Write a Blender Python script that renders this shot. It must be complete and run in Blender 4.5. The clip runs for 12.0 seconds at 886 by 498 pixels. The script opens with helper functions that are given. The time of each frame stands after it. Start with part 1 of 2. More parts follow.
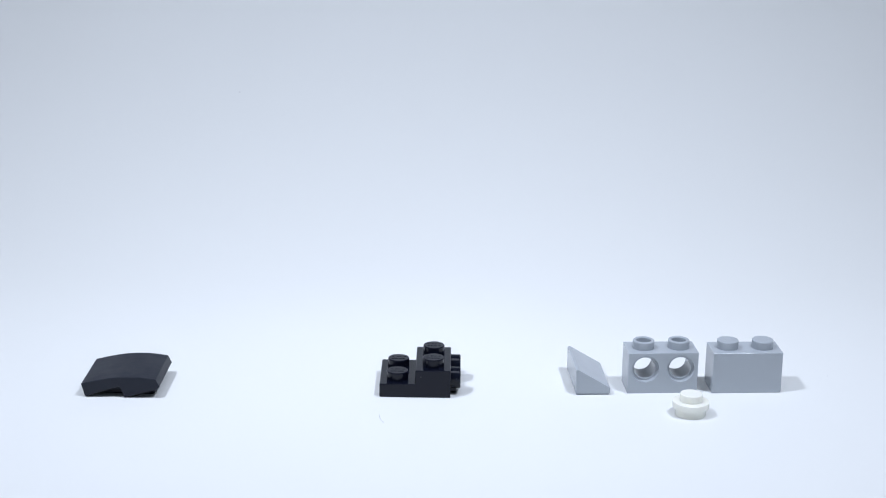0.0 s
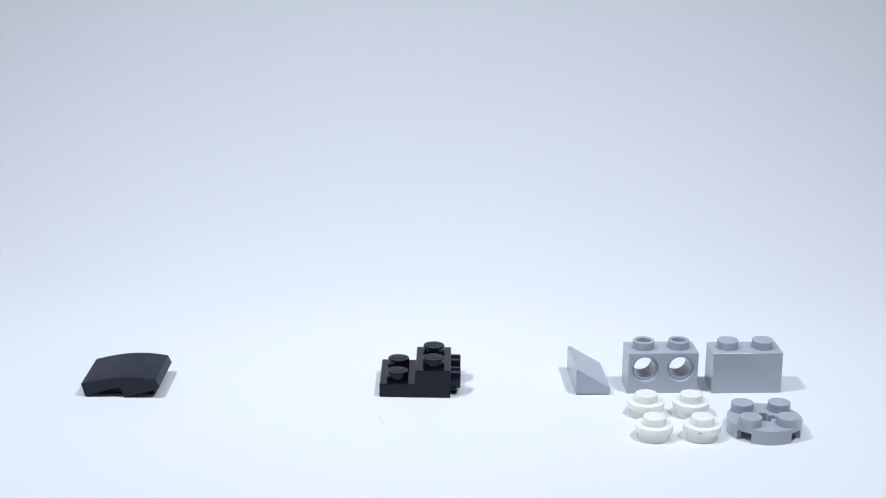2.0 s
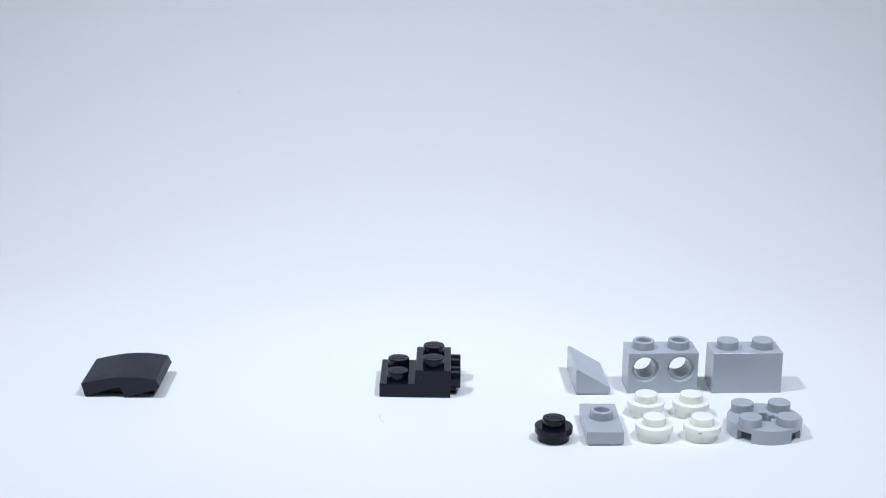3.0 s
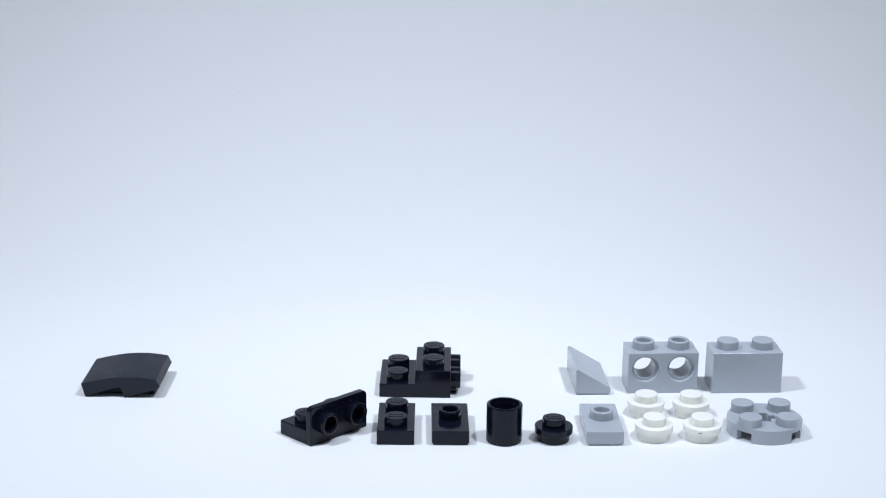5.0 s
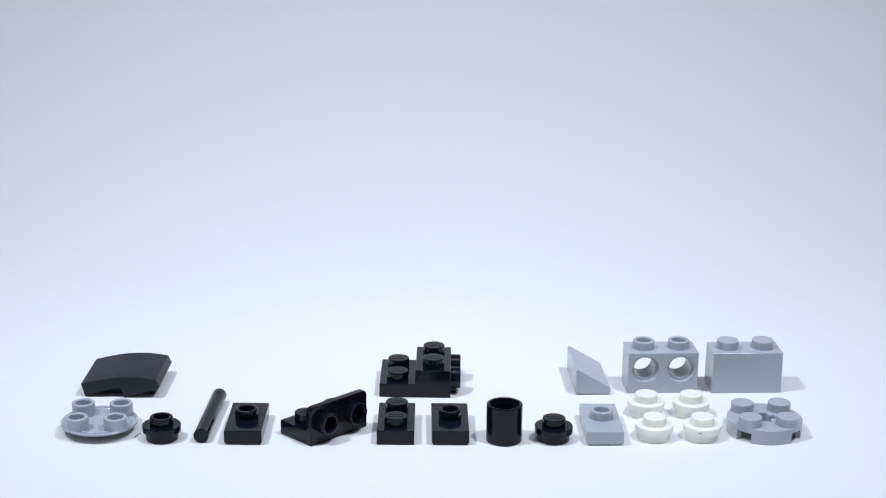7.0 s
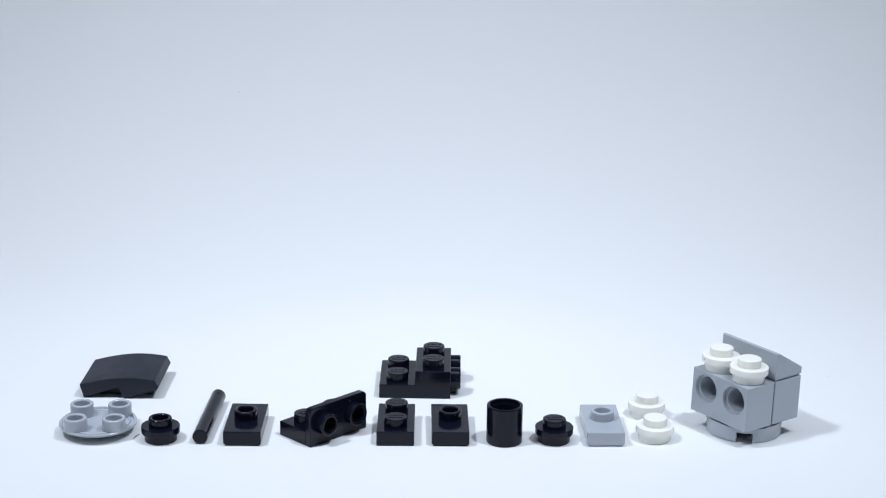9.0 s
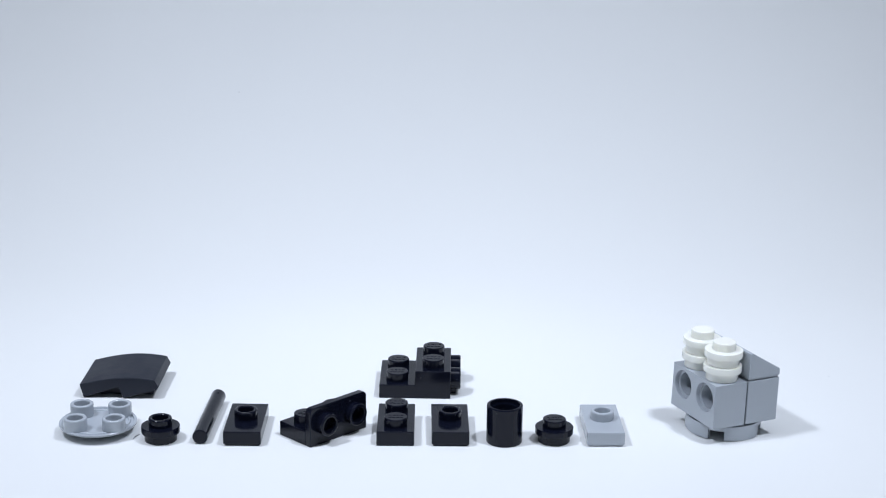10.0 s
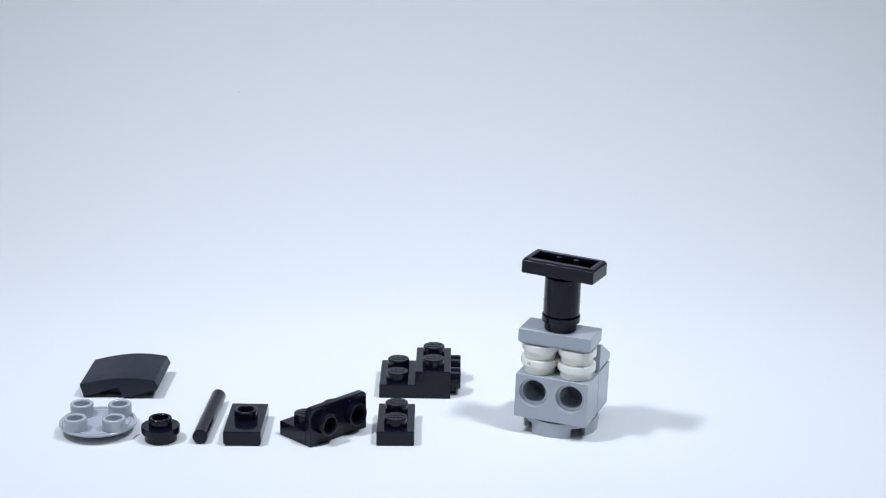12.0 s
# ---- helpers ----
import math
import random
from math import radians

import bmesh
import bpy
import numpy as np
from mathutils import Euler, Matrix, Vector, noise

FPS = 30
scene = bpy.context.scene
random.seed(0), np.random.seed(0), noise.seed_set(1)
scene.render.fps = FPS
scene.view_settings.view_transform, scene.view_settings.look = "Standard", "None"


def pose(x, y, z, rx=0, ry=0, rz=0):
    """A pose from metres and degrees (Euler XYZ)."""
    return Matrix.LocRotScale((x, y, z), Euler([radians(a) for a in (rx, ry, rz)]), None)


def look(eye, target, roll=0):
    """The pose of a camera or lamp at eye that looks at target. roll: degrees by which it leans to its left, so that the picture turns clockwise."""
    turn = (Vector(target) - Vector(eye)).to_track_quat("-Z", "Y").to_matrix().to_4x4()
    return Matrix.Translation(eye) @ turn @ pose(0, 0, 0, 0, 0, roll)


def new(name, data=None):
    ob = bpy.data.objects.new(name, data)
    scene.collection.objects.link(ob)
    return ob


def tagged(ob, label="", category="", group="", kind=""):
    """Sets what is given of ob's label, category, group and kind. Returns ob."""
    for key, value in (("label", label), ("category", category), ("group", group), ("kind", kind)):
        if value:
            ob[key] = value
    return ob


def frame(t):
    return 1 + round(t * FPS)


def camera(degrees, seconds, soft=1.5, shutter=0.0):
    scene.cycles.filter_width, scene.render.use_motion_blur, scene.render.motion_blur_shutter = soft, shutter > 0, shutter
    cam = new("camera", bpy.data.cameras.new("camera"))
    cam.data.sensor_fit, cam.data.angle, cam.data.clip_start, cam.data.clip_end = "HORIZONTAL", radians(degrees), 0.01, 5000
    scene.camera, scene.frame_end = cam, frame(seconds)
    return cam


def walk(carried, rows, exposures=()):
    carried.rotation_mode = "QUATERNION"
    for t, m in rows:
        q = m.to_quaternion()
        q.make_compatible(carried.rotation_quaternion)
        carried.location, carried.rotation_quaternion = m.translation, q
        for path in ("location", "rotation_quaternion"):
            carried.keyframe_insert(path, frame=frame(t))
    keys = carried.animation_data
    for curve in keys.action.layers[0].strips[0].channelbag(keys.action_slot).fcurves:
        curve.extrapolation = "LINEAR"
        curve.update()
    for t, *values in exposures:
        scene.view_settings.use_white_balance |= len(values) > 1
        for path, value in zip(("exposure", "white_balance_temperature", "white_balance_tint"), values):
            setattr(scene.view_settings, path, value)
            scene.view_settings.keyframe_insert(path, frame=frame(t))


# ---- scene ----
# A stop-motion table top: toy building pieces are laid out on white paper, then built into a small tower.
cam = camera(28.65, 12.0, soft=1.15)
EYE_A, EYE_B = (0.0, -0.33260, 0.14312), (0.0, -0.33123, 0.14258)


def aim(eye, pitch):
    p = radians(pitch)
    return look(eye, (eye[0], eye[1] + math.cos(p), eye[2] - math.sin(p)), 0.81)


# the tripod is nudged by two millimetres when the building begins
walk(cam, [(0, aim(EYE_A, 16.804)), (7.0, aim(EYE_A, 16.804)), (7.0334, aim(EYE_B, 16.777)), (12, aim(EYE_B, 16.777))],
     exposures=[(0, 0.0), (12, 0.0)])

# ---- light: two small cool LED lamps over a light box, an added soft fill, a dim room behind the camera ----
world = bpy.data.worlds.new("room")
scene.world = world
world.use_nodes = True
world.node_tree.nodes["Background"].inputs["Color"].default_value = (0.70, 0.82, 1.0, 1)
world.node_tree.nodes["Background"].inputs["Strength"].default_value = 0.11
LED = (0.775, 0.847, 1.0)


def led_or_fill(name, eye, target, width, depth, watts):
    data = bpy.data.lights.new(name, "AREA")
    data.shape, data.size, data.size_y = "RECTANGLE", width, depth
    data.energy, data.color, data.spread = watts, LED, radians(78 if width < 0.1 else 170)
    ob = new(name, data)
    ob.matrix_world = look(eye, target)
    return ob


led_or_fill("led_or_fill", (-0.252, -0.098, 0.49), (0.0, 0.064, 0.0), 0.05, 0.05, 0.350)
led_or_fill("led_or_fill", (0.190, -0.10, 0.49), (0.0, 0.064, 0.0), 0.05, 0.05, 0.313)

# an added overhead fill under the top of the light box, to lighten shadows
led_or_fill("led_or_fill", (-0.02, -0.05, 0.52), (-0.02, -0.05, 0.0), 0.22, 0.22, 0.475)

# ---- materials ----


def node(nt, kind, **inputs):
    n = nt.nodes.new(kind)
    for key, value in inputs.items():
        n.inputs[key.replace("_", " ")].default_value = value
    return n


def plastic(name, colour, rough, wear=0.05, spec=0.5, relief=0.02, dust=0.0, glow_depth=0.0):
    """Moulded plastic: even colour, faint handling marks in the gloss, a trace of mould texture, a little lint and, for white, some depth."""
    m = bpy.data.materials.new(name)
    m.use_nodes = True
    nt = m.node_tree
    b = nt.nodes["Principled BSDF"]
    b.inputs["Specular IOR Level"].default_value = spec
    co = nt.nodes.new("ShaderNodeTexCoord")
    fine = node(nt, "ShaderNodeTexNoise", Scale=900.0, Detail=4.0, Roughness=0.6)
    broad = node(nt, "ShaderNodeTexNoise", Scale=160.0, Detail=5.0, Roughness=0.65)
    nt.links.new(co.outputs["Object"], fine.inputs["Vector"])
    nt.links.new(co.outputs["Object"], broad.inputs["Vector"])
    gloss = nt.nodes.new("ShaderNodeMapRange")
    gloss.inputs["From Min"].default_value, gloss.inputs["From Max"].default_value = 0.3, 0.75
    gloss.inputs["To Min"].default_value, gloss.inputs["To Max"].default_value = rough, rough + wear * 2
    nt.links.new(broad.outputs["Fac"], gloss.inputs["Value"])
    nt.links.new(gloss.outputs["Result"], b.inputs["Roughness"])
    mix = nt.nodes.new("ShaderNodeMix")
    mix.data_type = "RGBA"
    mix.inputs["A"].default_value = (*[c * 0.98 for c in colour], 1)
    mix.inputs["B"].default_value = (*[min(1, c * 1.02) for c in colour], 1)
    nt.links.new(broad.outputs["Fac"], mix.inputs["Factor"])
    paint = mix.outputs["Result"]
    if dust:
        # sparse specks of lint, about a tenth of a millimetre across, one in some cells only
        cell = node(nt, "ShaderNodeTexVoronoi", Scale=620.0)
        nt.links.new(co.outputs["Object"], cell.inputs["Vector"])
        near = nt.nodes.new("ShaderNodeMapRange")
        near.inputs["From Min"].default_value, near.inputs["From Max"].default_value = 0.05, 0.10
        near.inputs["To Min"].default_value, near.inputs["To Max"].default_value = 1.0, 0.0
        nt.links.new(cell.outputs["Distance"], near.inputs["Value"])
        pick = nt.nodes.new("ShaderNodeSeparateColor")
        nt.links.new(cell.outputs["Color"], pick.inputs["Color"])
        some = nt.nodes.new("ShaderNodeMath")
        some.operation = "GREATER_THAN"
        some.inputs[1].default_value = 0.72
        nt.links.new(pick.outputs["Red"], some.inputs[0])
        both = nt.nodes.new("ShaderNodeMath")
        both.operation = "MULTIPLY"
        nt.links.new(near.outputs["Result"], both.inputs[0])
        nt.links.new(some.outputs["Value"], both.inputs[1])
        lint = nt.nodes.new("ShaderNodeMix")
        lint.data_type = "RGBA"
        lint.inputs["B"].default_value = (dust, dust * 1.05, dust * 1.15, 1)
        nt.links.new(both.outputs["Value"], lint.inputs["Factor"])
        nt.links.new(paint, lint.inputs["A"])
        paint = lint.outputs["Result"]
    nt.links.new(paint, b.inputs["Base Color"])
    if glow_depth:
        b.inputs["Subsurface Weight"].default_value = 0.35
        b.inputs["Subsurface Radius"].default_value = (1.0, 0.95, 0.85)
        b.inputs["Subsurface Scale"].default_value = glow_depth
    bump = node(nt, "ShaderNodeBump", Strength=relief, Distance=0.0002)
    nt.links.new(fine.outputs["Fac"], bump.inputs["Height"])
    nt.links.new(bump.outputs["Normal"], b.inputs["Normal"])
    return m


BLACK = plastic("black_plastic", (0.0046, 0.0058, 0.0128), 0.09, 0.05, spec=0.25, relief=0.04, dust=0.05)
SATIN = plastic("satin_black_plastic", (0.0112, 0.0142, 0.0250), 0.37, 0.07, spec=0.30, relief=0.10, dust=0.05)
GREY = plastic("grey_plastic", (0.400, 0.433, 0.470), 0.15, 0.04, relief=0.012)
WHITE = plastic("white_plastic", (0.89, 0.882, 0.80), 0.18, 0.05, glow_depth=0.0012)
SCUFF = plastic("dark_scuff", (0.45, 0.45, 0.42), 0.6, 0.05)


def paper_material(name, colour):
    m = bpy.data.materials.new(name)
    m.use_nodes = True
    nt = m.node_tree
    b = nt.nodes["Principled BSDF"]
    b.inputs["Roughness"].default_value = 0.75
    b.inputs["Specular IOR Level"].default_value = 0.25
    co = nt.nodes.new("ShaderNodeTexCoord")
    fibre = node(nt, "ShaderNodeTexNoise", Scale=700.0, Detail=6.0, Roughness=0.7)
    cloud = node(nt, "ShaderNodeTexNoise", Scale=9.0, Detail=4.0, Roughness=0.6)
    dust = node(nt, "ShaderNodeTexVoronoi", Scale=34.0)
    for n in (fibre, cloud, dust):
        nt.links.new(co.outputs["Object"], n.inputs["Vector"])
    tone = nt.nodes.new("ShaderNodeMix")
    tone.data_type = "RGBA"
    tone.inputs["A"].default_value = (*[c * 0.975 for c in colour], 1)
    tone.inputs["B"].default_value = (*colour, 1)
    nt.links.new(cloud.outputs["Fac"], tone.inputs["Factor"])
    speck = nt.nodes.new("ShaderNodeMapRange")
    speck.inputs["From Min"].default_value, speck.inputs["From Max"].default_value = 0.008, 0.016
    speck.inputs["To Min"].default_value, speck.inputs["To Max"].default_value = 0.90, 1.0
    nt.links.new(dust.outputs["Distance"], speck.inputs["Value"])
    soil = nt.nodes.new("ShaderNodeMix")
    soil.data_type, soil.blend_type = "RGBA", "MULTIPLY"
    soil.inputs["Factor"].default_value = 1.0
    nt.links.new(tone.outputs["Result"], soil.inputs["A"])
    nt.links.new(speck.outputs["Result"], soil.inputs["B"])
    nt.links.new(soil.outputs["Result"], b.inputs["Base Color"])
    bump = node(nt, "ShaderNodeBump", Strength=0.05, Distance=0.0003)
    nt.links.new(fibre.outputs["Fac"], bump.inputs["Height"])
    nt.links.new(bump.outputs["Normal"], b.inputs["Normal"])
    return m


PAPER = paper_material("white_paper", (0.80, 0.81, 0.80))
# grey chosen for how much lamp light the unseen box sides send back
BOX_BOUNCE = paper_material("grey_box_bounce", (0.40, 0.40, 0.40))

LINT = plastic("grey_lint", (0.27, 0.27, 0.30), 0.8, 0.05, spec=0.2)
TABLE = plastic("dark_table", (0.05, 0.045, 0.04), 0.5, 0.1)

# ---- mesh helpers: shapes are written in millimetres ----
MM = 0.001


def part(name, bm, material, parent, label="", bevel=0.2):
    """Links a bmesh, given in millimetres, as one mesh object under a thing or a part."""
    bm.transform(Matrix.Scale(MM, 4))
    bmesh.ops.recalc_face_normals(bm, faces=bm.faces)
    for f in bm.faces:
        f.smooth = True
    me = bpy.data.meshes.new(name)
    bm.to_mesh(me)
    bm.free()
    me.set_sharp_from_angle(angle=radians(35))
    me.materials.append(material)
    ob = new(name, me)
    ob.parent = parent
    if bevel:
        mod = ob.modifiers.new("edge", "BEVEL")
        mod.width, mod.segments, mod.limit_method, mod.angle_limit = bevel * MM, 2, "ANGLE", radians(40)
        mod.harden_normals = True
    return tagged(ob, label)


def box(x0, x1, y0, y1, z0, z1, bm=None):
    bm = bm or bmesh.new()
    m = Matrix.LocRotScale(((x0 + x1) / 2, (y0 + y1) / 2, (z0 + z1) / 2), None, (x1 - x0, y1 - y0, z1 - z0))
    bmesh.ops.create_cube(bm, size=1, matrix=m)
    return bm


def shell(x0, x1, y0, y1, z0, z1, wall=1.3, top=1.0):
    """A block that is hollow and open below, as moulded pieces are."""
    bm, w = bmesh.new(), wall
    rings = []
    for a, z in ((0, z1), (0, z0), (w, z0), (w, z1 - top)):
        rings.append([bm.verts.new(c) for c in ((x0 + a, y0 + a, z), (x1 - a, y0 + a, z), (x1 - a, y1 - a, z), (x0 + a, y1 - a, z))])
    bm.faces.new(rings[0])
    bm.faces.new(rings[3])
    for a, b in zip(rings, rings[1:]):
        for i in range(4):
            j = (i + 1) % 4
            bm.faces.new((a[i], a[j], b[j], b[i]))
    return bm


def lathe(profile, n=48, bm=None, m=None):
    """A turned body from (radius, height) pairs."""
    bm = bm or bmesh.new()
    rings, full = [], [profile[0]]
    for (r0, z0), (r1, z1) in zip(profile, profile[1:]):
        long = math.hypot(r1 - r0, z1 - z0)
        if long > 0.5:
            # rings close to both ends keep the flat between them flat
            k = 0.05 / long
            full += [(r0 + (r1 - r0) * k, z0 + (z1 - z0) * k), (r1 + (r0 - r1) * k, z1 + (z0 - z1) * k)]
        full.append((r1, z1))
    for r, z in full:
        if r < 1e-6:
            rings.append([bm.verts.new((0, 0, z))])
        else:
            rings.append([bm.verts.new((r * math.cos(2 * math.pi * i / n), r * math.sin(2 * math.pi * i / n), z)) for i in range(n)])
    for a, b in zip(rings, rings[1:]):
        for i in range(n):
            j = (i + 1) % n
            vs = [a[i % len(a)], a[j % len(a)], b[j % len(b)], b[i % len(b)]]
            bm.faces.new(list(dict.fromkeys(vs)))
    if m is not None:
        bmesh.ops.transform(bm, matrix=m, verts=[v for ring in rings for v in ring])
    return bm


def prism(outline, y0, y1):
    """An outline in x and z, drawn out along y."""
    bm = bmesh.new()
    front = [bm.verts.new((x, y0, z)) for x, z in outline]
    back = [bm.verts.new((x, y1, z)) for x, z in outline]
    bm.faces.new(front)
    bm.faces.new(back[::-1])
    for i in range(len(outline)):
        j = (i + 1) % len(outline)
        bm.faces.new((front[i], back[i], back[j], front[j]))
    return bm


def thing(name, label, category, group=""):
    return tagged(new(name), label, category, group)


def stud(parent, x, y, z, material, hollow=False, height=1.9, turn=None, label=""):
    """A round stud; the solid kind has a low raised mark on top, drawn as plain bars, worn away on the white ones."""
    h, r = height, 2.42
    m = Matrix.Translation((x, y, z))
    m = m @ turn if turn else m
    if hollow:
        bm = lathe([(r, -0.05), (r, h - 0.28), (r - 0.04, h - 0.16), (r - 0.12, h - 0.06), (r - 0.26, h), (1.86, h), (1.72, h - 0.06), (1.64, h - 0.16), (1.6, h - 0.28), (1.6, 0.12), (0, 0.12)])
    else:
        bm = lathe([(r, -0.05), (r, h - 0.2), (r - 0.03, h - 0.1), (r - 0.09, h - 0.04), (r - 0.2, h), (0, h)])
    bm.transform(m)
    ob = part("stud", bm, material, parent, label, 0)
    if not hollow and material is not WHITE:
        bm = bmesh.new()
        rise = 0.08 if material is BLACK else 0.022
        for i in range(4):
            x0 = -1.55 + i * 0.80
            # a low mark of three strokes, open by turns to either side
            for a, b, y0, y1 in ((0.0, 0.62, -0.82, -0.55), (0.10, 0.72, 0.48, 0.75), ((0.02, 0.24, -0.56, 0.5) if i % 2 else (0.46, 0.68, -0.56, 0.5))):
                box(x0 + a, x0 + b, y0, y1, h - 0.02, h + rise, bm)
        bm.transform(m)
        part("mark", bm, material, ob, "", 0.03)
    return ob


# ---- the setting: a white paper sweep inside a small light box ----


def sweep(flat, radius, high):
    """A sheet 0.6 mm thick whose upper side lies at height 0, then curves up."""
    arc = [radians(i * 3) for i in range(31)]
    upper = [(-140, 0), (-60, 0), (0, 0), (100, 0)] + [(flat + radius * math.sin(a), radius - radius * math.cos(a)) for a in arc] + [(flat + radius, high)]
    k = radius + 0.6
    lower = [(-140, -0.6), (-60, -0.6), (0, -0.6), (100, -0.6)] + [(flat + k * math.sin(a), radius - k * math.cos(a)) for a in arc] + [(flat + k, high)]
    bm = bmesh.new()
    rings = [[bm.verts.new((x, y, z)) for y, z in upper + lower[::-1]] for x in (-320, 320)]
    bm.faces.new(rings[0]), bm.faces.new(rings[1])
    n = len(rings[0])
    for i in range(n):
        j = (i + 1) % n
        bm.faces.new((rings[0][i], rings[0][j], rings[1][j], rings[1][i]))
    return tagged(part("backdrop", bm, PAPER, None, bevel=0), "seamless white paper sweep, evenly lit, curving up behind", "backdrop", kind="structure")


sweep(104, 212, 590)
tagged(part("floor", box(-900, 900, -900, 700, -30, -1), TABLE, None, bevel=0), "plain dark table under the white paper", "table top", kind="structure")
# sides and top stand out of view, added to bounce the lamp light
tagged(part("wall_left", box(-330, -322, -140, 330, -1, 600), BOX_BOUNCE, None), "added unseen side of the light box, pale grey for bounce", "wall", kind="structure")
tagged(part("wall_right", box(322, 330, -140, 330, -1, 600), BOX_BOUNCE, None), "added unseen side of the light box, pale grey for bounce", "wall", kind="structure")
tagged(part("ceiling", box(-322, 322, -180, 330, 592, 600), BOX_BOUNCE, None), "added unseen top of the light box, pale grey for bounce", "ceiling", kind="structure")

# ---- the pieces ----


def toy_brick():
    t = thing("toy_brick", "light grey plastic building brick with two solid studs", "toy brick")
    part("body", shell(-7.9, 7.9, -3.9, 3.9, 0, 9.55), GREY, t)
    for x in (-4, 4):
        stud(t, x, 0, 9.55, GREY)
    part("mould_mark", lathe([(0.26, -0.02), (0.26, 0.03), (0.17, 0.03), (0.17, -0.01), (0, -0.01)], 16, m=Matrix.Translation((-2.3, -3.9, 1.85)) @ Matrix.Rotation(radians(90), 4, "X")), GREY, t, "tiny moulding mark", 0)
    return t


def ring_to_block(bm, y, cx, x0, x1, z0, z1, cz, r, n=48):
    """One face of a block round a hole: a circle joined to the block's outline. Returns the circle's vertices."""
    circle, edge = [], []
    corners = [math.atan2(z - cz, x - cx) for x in (x0, x1) for z in (z0, z1)]
    for i in range(n):
        a = 2 * math.pi * i / n - math.pi
        near = min(corners, key=lambda c: abs(c - a))
        a_edge = near if abs(near - a) < math.pi / n + 1e-6 else a
        c, s = math.cos(a_edge), math.sin(a_edge)
        k = min(((x1 - cx) if c > 0 else (x0 - cx)) / c if abs(c) > 1e-6 else 1e9, ((z1 - cz) if s > 0 else (z0 - cz)) / s if abs(s) > 1e-6 else 1e9)
        circle.append(bm.verts.new((cx + r * math.cos(a), y, cz + r * math.sin(a))))
        edge.append(bm.verts.new((cx + k * c, y, cz + k * s)))
    for i in range(n):
        j = (i + 1) % n
        bm.faces.new((circle[i], circle[j], edge[j], edge[i]))
    return circle


def holed_brick():
    t = thing("holed_brick", "light grey plastic brick with two round holes and hollow studs", "toy brick")
    bm = bmesh.new()
    z1, cz, n = 9.55, 5.75, 48
    for cx, x0, x1 in ((-4.0, -7.9, 0.0), (4.0, 0.0, 7.9)):
        rings = [ring_to_block(bm, -3.9, cx, x0, x1, 0, z1, cz, 3.08, n)]
        for y, r in ((-3.75, 3.0), (-2.95, 3.0), (-2.95, 2.45), (2.95, 2.45), (2.95, 3.0), (3.75, 3.0)):
            rings.append([bm.verts.new((cx + r * math.cos(2 * math.pi * i / n - math.pi), y, cz + r * math.sin(2 * math.pi * i / n - math.pi))) for i in range(n)])
        rings.append(ring_to_block(bm, 3.9, cx, x0, x1, 0, z1, cz, 3.08, n))
        for a, b in zip(rings, rings[1:]):
            for i in range(n):
                j = (i + 1) % n
                bm.faces.new((a[i], a[j], b[j], b[i]))
    bmesh.ops.remove_doubles(bm, verts=bm.verts, dist=0.001)
    hem = [e for e in bm.edges if e.is_boundary]
    bmesh.ops.bridge_loops(bm, edges=hem)
    part("body", bm, GREY, t, bevel=0.10)
    for x in (-4, 4):
        stud(t, x, 0, 9.55, GREY, hollow=True)
    return t


def wedge_slope():
    """Long side along x, the tall face towards -y."""
    t = thing("slope_piece", "light grey plastic wedge slope with a smooth face", "toy slope")
    bm = bmesh.new()
    side = [(-3.9, 0.35), (-3.9, 5.95), (-3.3, 6.0), (3.9, 1.75), (3.9, 0.35)]
    l = [bm.verts.new((-7.9, y, z)) for y, z in side]
    r = [bm.verts.new((7.9, y, z)) for y, z in side]
    bm.faces.new(l), bm.faces.new(r[::-1])
    for i in range(5):
        j = (i + 1) % 5
        bm.faces.new((l[i], r[i], r[j], l[j]))
    part("body", bm, GREY, t)
    part("base_lip", box(-7.6, 7.6, -3.65, 3.65, 0.0, 0.4), GREY, t, bevel=0.05)
    return t


def jumper_plate(material, label):
    """Long side along y, one hollow stud in the middle, open below."""
    t = thing("jumper_plate", label, "toy plate")
    part("body", shell(-3.9, 3.9, -7.9, 7.9, 0.4, 3.18, wall=0.9), material, t)
    # the narrow lip round the open underside
    bm = bmesh.new()
    for x0, x1, y0, y1 in ((-3.6, 3.6, -7.6, -6.5), (-3.6, 3.6, 6.5, 7.6), (-3.6, -2.5, -6.5, 6.5), (2.5, 3.6, -6.5, 6.5)):
        box(x0, x1, y0, y1, 0.0, 0.9, bm)
    part("base_lip", bm, material, t, bevel=0.14)
    stud(t, 0, 0, 3.18, material, hollow=True)
    for y in (-1.95, 1.95):
        part("underside_peg", lathe([(0.62, 2.25), (0.62, 0.42), (0.52, 0.3), (0, 0.3)], 16, m=Matrix.Translation((-1.75, y, 0))), material, t, bevel=0)
    return t


def two_stud_plate():
    t = thing("two_stud_plate", "glossy black plastic plate with two solid studs", "toy plate")
    part("body", shell(-3.9, 3.9, -7.9, 7.9, 0, 3.18), BLACK, t)
    for y in (-4, 4):
        stud(t, 0, y, 3.18, BLACK)
    return t


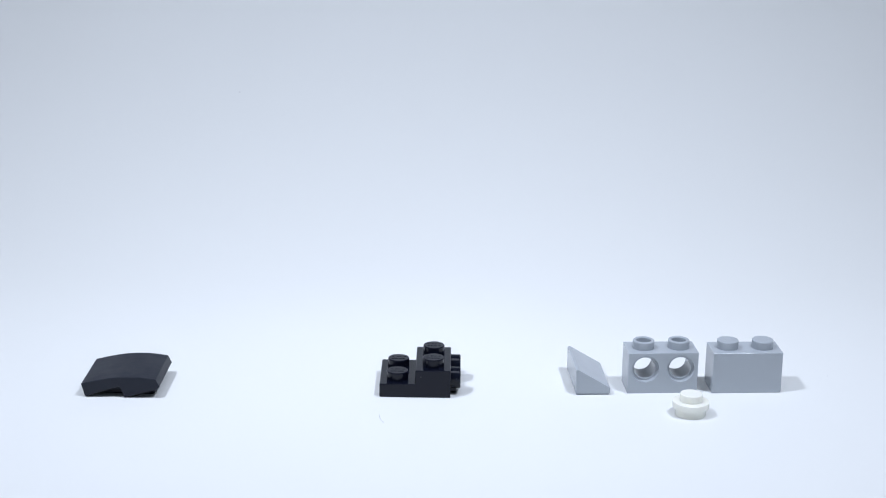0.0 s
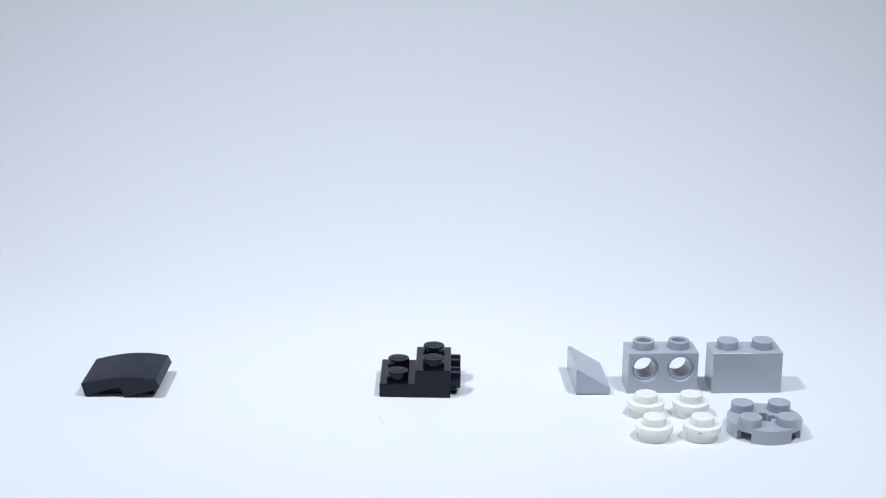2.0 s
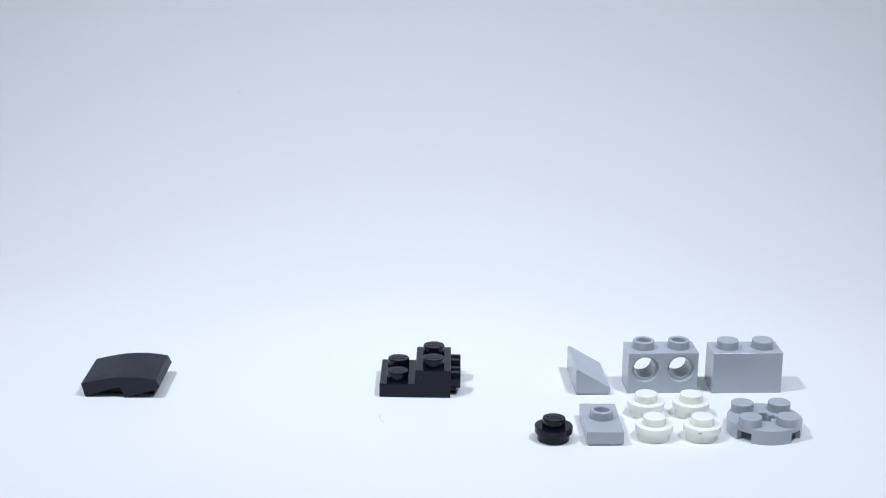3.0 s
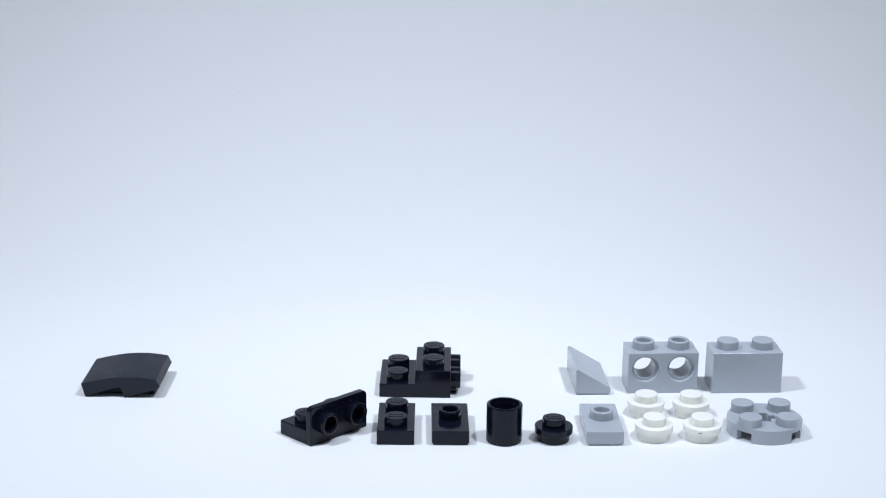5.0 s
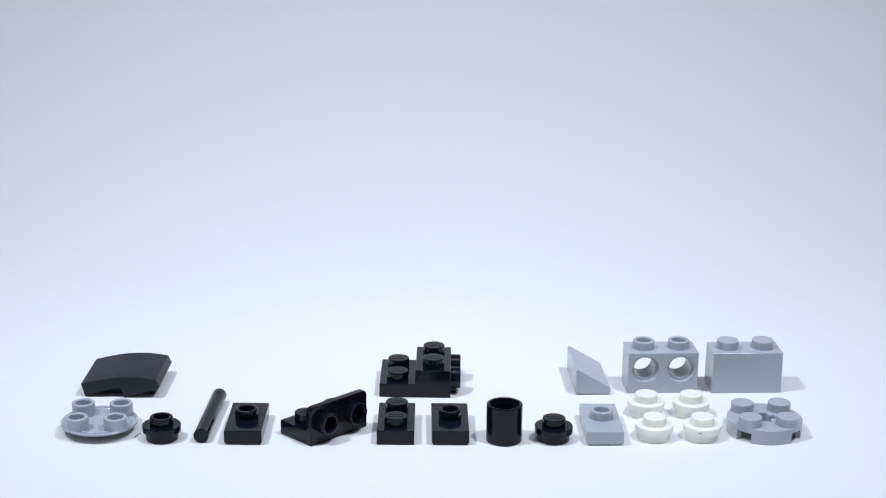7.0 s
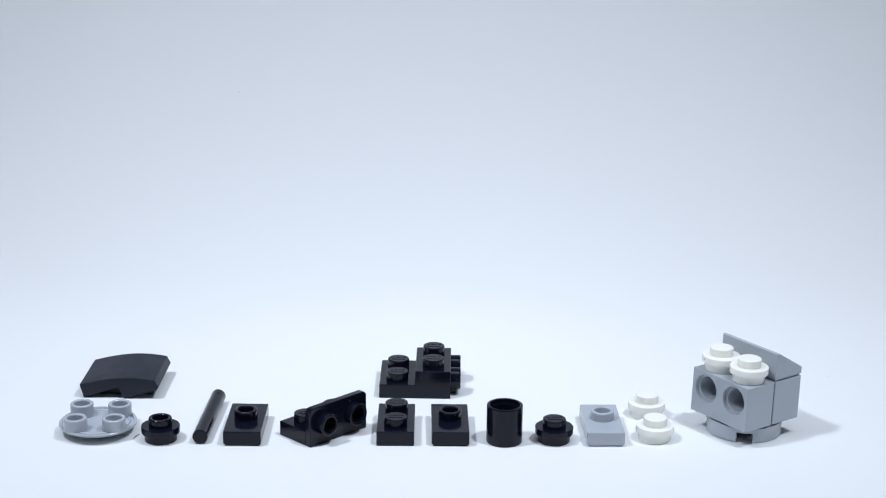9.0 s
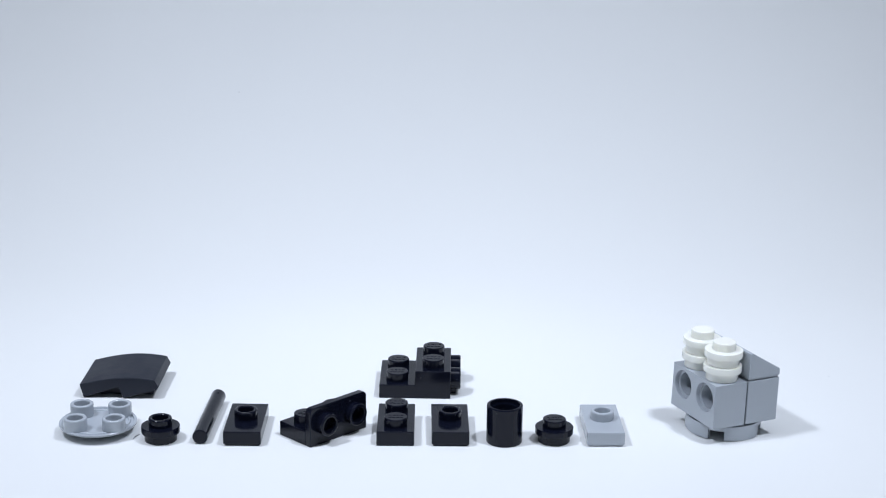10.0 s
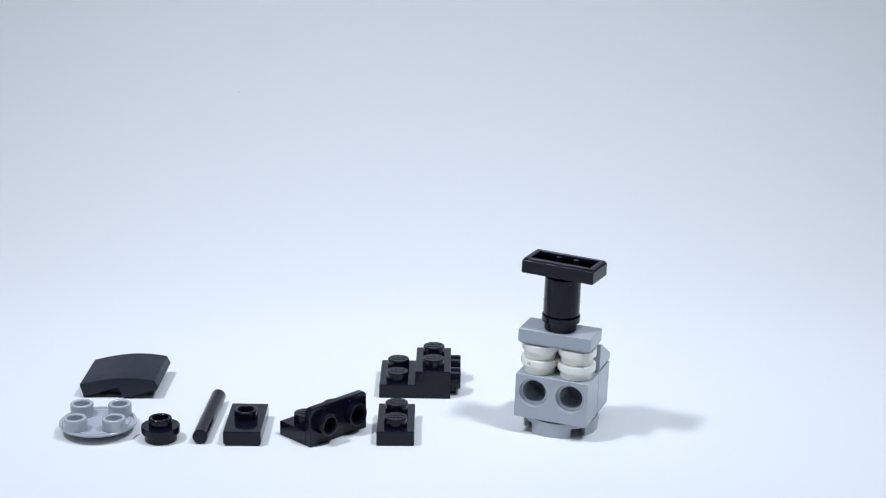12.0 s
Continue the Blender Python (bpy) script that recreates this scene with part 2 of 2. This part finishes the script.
def round_plate(material, label, group="", hollow=False, scuffed=False):
    t = thing("round_plate", label, "toy plate", group)
    part("body", lathe([(2.4, 2.2), (2.4, 0.0), (3.24, 0.0), (3.36, 0.1), (3.4, 1.4), (3.4, 2.0)]), material, t, bevel=0)
    part("flange", lathe([(0, 2.4), (2.5, 2.4), (3.2, 1.75), (3.85, 1.75), (3.96, 1.79), (4.0, 1.9), (4.0, 3.08), (3.96, 3.18), (3.87, 3.22), (0, 3.22)]), material, t, bevel=0)
    stud(t, 0, 0, 3.22, material, hollow=hollow, height=1.75)
    if scuffed:
        bm = bmesh.new()
        for i in range(4):
            a = radians(-112 + i * 2.6)
            h = 0.14 + 0.16 * ((i * 5) % 4) / 3
            box(-0.09, 0.09, -0.02, 0.02, 0.75 - h / 2, 0.75 + h, bm)
            bmesh.ops.transform(bm, verts=bm.verts[-8:], matrix=Matrix.Translation((4.0 * math.cos(a), 4.0 * math.sin(a), 1.75)) @ Matrix.Rotation(a + math.pi / 2, 4, "Z"))
        part("scuff", bm, SCUFF, t, "small dark scuff on the side", 0)
    return t


def pin_sleeve():
    t = thing("pin_sleeve", "glossy black plastic tube, upright and open on top", "toy tube")
    r, h = 3.76, 8.2
    part("tube", lathe([(2.45, 0.9), (3.1, 0.9), (3.1, 0.1), (3.2, 0), (r - 0.18, 0), (r - 0.06, 0.06), (r, 0.2), (r, h - 0.2), (r - 0.06, h - 0.06), (r - 0.18, h),
                        (3.2, h), (3.12, h - 0.06), (3.1, h - 0.2), (3.1, h - 0.9), (2.45, h - 0.9), (2.45, 0.9)], 64), BLACK, t, bevel=0)
    part("mould_mark", lathe([(0.34, -0.1), (0.34, 0.02), (0.28, 0.07), (0, 0.08)], 16, m=Matrix.Rotation(radians(-60), 4, "Z") @ Matrix.Translation((-r, 0, 2.6)) @ Matrix.Rotation(radians(-90), 4, "Y")), BLACK, t, "tiny moulding nub on the side", 0)
    return t


def rod():
    """Lies along y on the table."""
    t = thing("toy_rod", "thin glossy black plastic rod lying on the paper", "toy rod")
    r, half = 1.59, 11.6
    part("bar", lathe([(0, -half), (r - 0.18, -half), (r - 0.05, -half + 0.06), (r, -half + 0.2), (r, half - 0.2), (r - 0.05, half - 0.06), (r - 0.18, half), (0.5, half), (0.45, half - 0.3), (0, half - 0.3)], 40,
                      m=Matrix.Translation((0, 0, r)) @ Matrix.Rotation(radians(-90), 4, "X")), BLACK, t, bevel=0)
    part("mould_mark", lathe([(0.32, 0), (0.32, 0.05), (0.2, 0.05), (0.2, 0.01), (0, 0.01)], 16, m=Matrix.Translation((0.2, half - 2.2, 2 * r - 0.03))), BLACK, t, "tiny moulding mark", 0)
    return t


def round_base():
    """Disc of two by two studs with a cross-shaped hole and four notches in its skirt."""
    t = thing("round_base_plate", "light grey round plate, four studs and cross hole", "toy plate")
    bm = bmesh.new()
    n, r_out, r_in, top, under, arm = 144, 7.95, 6.7, 3.18, 2.1, 0.95
    ang = [2 * math.pi * i / n for i in range(n)]

    def cross(a):
        c, s = abs(math.cos(a)), abs(math.sin(a))
        c, s = max(c, 1e-6), max(s, 1e-6)
        return max(min(2.4 / c, arm / s), min(2.4 / s, arm / c))

    def pt(r, a, z):
        return bm.verts.new((r * math.cos(a), r * math.sin(a), z))

    hole_t = [pt(cross(a), a, top) for a in ang]
    hole_b = [pt(cross(a), a, under) for a in ang]
    rim = [pt(r_out, a, top) for a in ang]
    ceil = [pt(r_in, a, under) for a in ang]
    for i in range(n):
        j = (i + 1) % n
        bm.faces.new((hole_t[i], hole_t[j], rim[j], rim[i]))
        bm.faces.new((hole_t[i], hole_t[j], hole_b[j], hole_b[i]))
        bm.faces.new((hole_b[i], hole_b[j], ceil[j], ceil[i]))

    def foot(i):
        off = (math.degrees(ang[i % n]) + 1.25 + 45) % 90
        return under if min(off, 90 - off) < 11.6 else 0.0

    low = {}
    for i in range(n):
        for z in {foot(i), foot(i - 1)}:
            low[i, z, 0] = pt(r_out, ang[i], z)
            low[i, z, 1] = pt(r_in, ang[i], z) if z < under else ceil[i]
    for i in range(n):
        j, z = (i + 1) % n, foot(i)
        bm.faces.new((rim[i], rim[j], low[j, z, 0], low[i, z, 0]))
        bm.faces.new((low[i, z, 0], low[j, z, 0], low[j, z, 1], low[i, z, 1]))
        if z < under:
            bm.faces.new((ceil[i], ceil[j], low[j, z, 1], low[i, z, 1]))
        if foot(i) != foot(i - 1):
            a, b = low[i, 0.0, 0], low[i, 0.0, 1]
            bm.faces.new((a, low[i, under, 0], low[i, under, 1], b))
    part("body", bm, GREY, t, bevel=0.08)
    part("inner_tube", lathe([(3.3, under + 0.05), (3.3, 0.1), (2.6, 0.1), (2.6, under + 0.05)]), GREY, t, bevel=0)
    for x in (-4, 4):
        for y in (-4, 4):
            stud(t, x, y, top, GREY)
    return t


def glide_dish():
    """Round plate with a domed underside and four tall hollow studs."""
    t = thing("glide_plate", "light grey round plate with domed base and four hollow studs", "toy plate")
    dome = [(0, 0)] + [(8.0 * i / 14, 1.85 * (i / 14) ** 2.0) for i in range(1, 15)]
    part("dish", lathe(dome + [(8.06, 1.98), (8.06, 2.22), (7.95, 2.34), (7.5, 2.34), (7.4, 2.22), (7.35, 2.0), (6.75, 1.98), (6.68, 2.2), (6.6, 2.26), (6.3, 2.26), (6.22, 2.2), (6.15, 2.02), (0, 2.02)], 96), GREY, t, bevel=0)
    for x in (-4, 4):
        for y in (-4, 4):
            stud(t, x, y, 2.0, GREY, hollow=True, height=2.75)
    return t


def angle_bracket():
    """A plate with two studs and an upright face with two hollow studs; the face looks towards -y."""
    t = thing("angle_bracket", "glossy black angle bracket with upright face and side studs", "toy bracket")
    part("plate", shell(0.02, 15.78, 1.55, 9.7, 0, 3.18), BLACK, t)
    w, h, r = 15.8, 8.4, 1.1
    outline = [(0, 0), (w, 0)] + [(w - r + r * math.cos(a), h - r + r * math.sin(a)) for a in [radians(i * 15) for i in range(7)]]
    outline += [(r + r * math.cos(a), h - r + r * math.sin(a)) for a in [radians(90 + i * 15) for i in range(7)]]
    part("upright_face", prism(outline, 0, 1.6), BLACK, t)
    for x in (3.9, 11.9):
        stud(t, x, 5.9, 3.18, BLACK)
        stud(t, x, 0, 4.5, BLACK, hollow=True, turn=Matrix.Rotation(radians(90), 4, "X"))
    return t


def stepped_plate():
    """A low half and a raised half, with two studs on each and two on the side."""
    t = thing("stepped_plate", "glossy black stepped plate with top and side studs", "toy plate")
    outline = [(-7.9, 0), (7.9, 0), (7.9, 6.4), (0.05, 6.4), (0.05, 3.18), (-7.9, 3.18)]
    part("body", prism(outline, -7.85, 7.85), BLACK, t)
    for y in (-4, 4):
        stud(t, -4, y, 3.18, BLACK)
        stud(t, 4, y, 6.4, BLACK)
        stud(t, 7.9, y, 3.5, BLACK, hollow=True, height=2.2, turn=Matrix.Rotation(radians(90), 4, "Y"))
    # an added short dark disc, low down below the front side stud
    part("foot_disc", lathe([(0, 0), (1.35, 0), (1.35, 1.0), (1.2, 1.15), (0, 1.15)], 24, m=Matrix.Translation((7.9, -4.2, 1.4)) @ Matrix.Rotation(radians(90), 4, "Y")), BLACK, t, "small rounded dark disc at the foot", 0)
    return t


def curved_slope():
    """A gently arched tile with a toothed lower edge; front face towards -y."""
    t = thing("curved_slope", "satin black arched slope piece with notched underside", "toy slope")
    arch = [(-8.5 + 16.6 * i / 18, 3.13 + 1.75 * math.sin(math.pi * (0.02 + 0.78 * i / 18)) - 0.11 + 0.38 * (i / 18) ** 2) for i in range(19)]
    outline = arch + [(8.95, 2.75), (8.4, 2.1), (1.05, 0.05), (0.0, 2.7), (-7.65, 0.05)]
    part("arched_top", prism(outline, -7.9, 7.9), SATIN, t)
    part("underside", prism([(-7.6, 0), (7.15, 0), (7.9, 2.0), (0, 3.4), (-7.9, 1.5)], -5.2, 6.7), SATIN, t)
    return t


def at(x, y, z=0.0, rx=0, ry=0, rz=0):
    return pose(x * MM, y * MM, z * MM, rx, ry, rz)


def lint_fibre(label, x, y, turn, length, bend, thick=0.06):
    """A short hair-thin thread, curved in the plane of the paper."""
    bm, n, rings = bmesh.new(), 9, []
    for i in range(n):
        u = i / (n - 1) - 0.5
        r = thick * (1 - 1.2 * u * u)
        cy = bend * (1 - 4 * u * u)
        rings.append([bm.verts.new((u * length, cy + r * math.cos(a), thick + r * math.sin(a))) for a in [radians(60 * k) for k in range(6)]])
    for a, b in zip(rings, rings[1:]):
        for k in range(6):
            bm.faces.new((a[k], a[(k + 1) % 6], b[(k + 1) % 6], b[k]))
    bm.faces.new(rings[0]), bm.faces.new(rings[-1])
    ob = part("lint_fibre", bm, LINT, None, bevel=0)
    ob.matrix_world = at(x, y, rz=turn)
    return tagged(ob, label, "lint")


def dust_speck(x, y):
    bm = bmesh.new()
    bmesh.ops.create_icosphere(bm, subdivisions=1, radius=0.09, matrix=Matrix.Translation((0, 0, 0.06)) @ Matrix.Diagonal((1.3, 0.8, 0.7, 1)))
    ob = part("dust_speck", bm, LINT, None, bevel=0)
    ob.matrix_world = at(x, y)
    return tagged(ob, "tiny grey speck of dust on the white paper", "dust")


# ---- timing: one change about every half second ----


def beat(k):
    """The moment just before change number k."""
    return math.floor((0.375 + 0.475 * k) * FPS + 1e-6) / FPS


TICK = 1.0 / FPS


def stand(x, y, turn, lean, tip=0.0):
    """The tower's pose: it leans a trace to one side and forward, as loosely pressed pieces do."""
    return at(x, y, 0.08) @ pose(0, 0, 0, 0, lean, 0) @ pose(0, 0, 0, tip, 0, 0) @ pose(0, 0, 0, 0, 0, turn)


# the tower's place, turn and lean after each change
TOWER = {
    14: stand(70.2, 9.6, -45.3, 0.2), 15: stand(71.3, 8.9, -46.5, 0.3), 16: stand(72.4, 8.5, -48.0, 0.4), 17: stand(73.6, 8.2, -49.2, 0.5),
    18: stand(64.5, 12.0, -53.1, 0.8, -0.15), 19: stand(64.6, 14.9, -17.8, 1.2, 0.5), 20: stand(60.2, 12.8, -64.1, 0.8), 21: stand(50.15, 12.75, -49.15, 0.2, 0.1),
    22: stand(41.5, 10.4, -57.4, 0.7, 0.2), 23: stand(32.35, 18.85, -10.7, 1.25, 0.8), 24: stand(25.6, 13.25, -20.9, 1.1, 0.85),
}

# piece, its place in the row, the change that brings it in, the change that builds it in, its place in the tower
PIECES = [
    (toy_brick(), at(68.45, 36.3, rz=4.0), None, 14, at(0, 3.9, 3.55)),
    (round_base(), at(68.9, 10.55, rz=3.5), 1, 14, at(0, 0, 0)),
    (holed_brick(), at(49.4, 35.5, rz=4.1), None, 15, at(0, -4.28, 3.6, rx=-0.6)),
    (wedge_slope(), at(33.5, 37.7, rz=-86.6), None, 16, at(0, 3.9, 13.25)),
    (round_plate(WHITE, "glossy white round plate with one stud, slightly scuffed", "white round plates", scuffed=True), at(55.1, 6.4, rz=3), 2, 17, at(-4, -4.1, 13.15)),
    (round_plate(WHITE, "glossy white round plate with one solid stud", "white round plates"), at(54.4, 19.3, rz=-4), None, 18, at(4, -4.1, 13.15)),
    (round_plate(WHITE, "glossy white round plate with one solid stud", "white round plates"), at(44.6, 19.0, rz=6), 0, 19, at(-4, -4.05, 16.4)),
    (round_plate(WHITE, "glossy white round plate with one solid stud", "white round plates"), at(44.9, 6.0, rz=-7), 3, 20, at(4, -4.05, 16.4)),
    (jumper_plate(GREY, "light grey plastic plate with one central hollow stud"), at(34.05, 9.1, rz=1.9), 4, 21, at(0, -4, 19.9, rz=90)),
    (round_plate(BLACK, "glossy black round plate with one solid stud"), at(23.7, 4.4, rz=8), 5, 22, at(0, -4, 23.1)),
    (pin_sleeve(), at(13.3, 3.7), 6, 23, at(0, -4, 26.4, rz=68)),
    (two_stud_plate(), at(-9.35, 8.0, rz=0.3), 8, None, None),
    (angle_bracket(), at(-26.7, -1.5, rz=45.8), 9, None, None),
    (jumper_plate(BLACK, "glossy black plastic plate with one central hollow stud"), at(-40.8, 6.8, rz=-0.2), 10, None, None),
    (rod(), at(-49.1, 11.2, rz=-2.3), 11, None, None),
    (round_plate(BLACK, "glossy black round plate with one hollow stud", hollow=True), at(-58.0, 2.0), 12, None, None),
    (glide_dish(), at(-71.7, 5.9, rz=1.5), 13, None, None),
    (lint_fibre("short grey thread of lint lying on the white paper", -63.3, 3.0, 70, 2.7, 0.12, 0.08), at(-63.3, 3.0, rz=70), 13, None, None),
    (stepped_plate(), at(-5.75, 34.6, rz=-0.3), None, None, None),
    (curved_slope(), at(-70.75, 32.1, rz=-1.3), None, None, None),
]
CROWN = jumper_plate(BLACK, "glossy black plate with central hollow stud and open underside")
CROWN_ROW = at(1.97, 8.15, rz=1.1)

lint_fibre("fine curved hair lying on the white paper", -12.7, 14.4, -78, 4.4, -0.35, 0.035)
dust_speck(89.4, 43.8)

# pieces not yet laid out wait on the near part of the paper
WAIT = Matrix.Translation((0, -0.115, 0))


def motions():
    for piece, row, comes, joins, seat in PIECES:
        keys = [(0, WAIT @ row if comes is not None else row)]
        if comes is not None:
            keys += [(beat(comes), WAIT @ row), (beat(comes) + TICK, row)]
        if joins is not None:
            last = row
            for k in range(joins, 25):
                here = TOWER[k] @ seat
                keys += [(beat(k), last), (beat(k) + TICK, here)]
                last = here
        keys.append((12, keys[-1][1]))
        walk(piece, keys)
    # the last piece is turned over and pressed onto the tube
    top = TOWER[24] @ at(0.1, -4, 38.2, rz=84.6) @ pose(0, 0, 0, 0, 180, 0)
    t = 11.7
    walk(CROWN, [(0, WAIT @ CROWN_ROW), (beat(7), WAIT @ CROWN_ROW), (beat(7) + TICK, CROWN_ROW), (t, CROWN_ROW),
                 (t + TICK, at(9, 9, 30, rz=25) @ pose(0, 0, 0, 0, 60, 0)), (t + 2 * TICK, at(17, 10, 45, rz=48) @ pose(0, 0, 0, 0, 120, 0)),
                 (t + 3 * TICK, top), (12, top)])


motions()
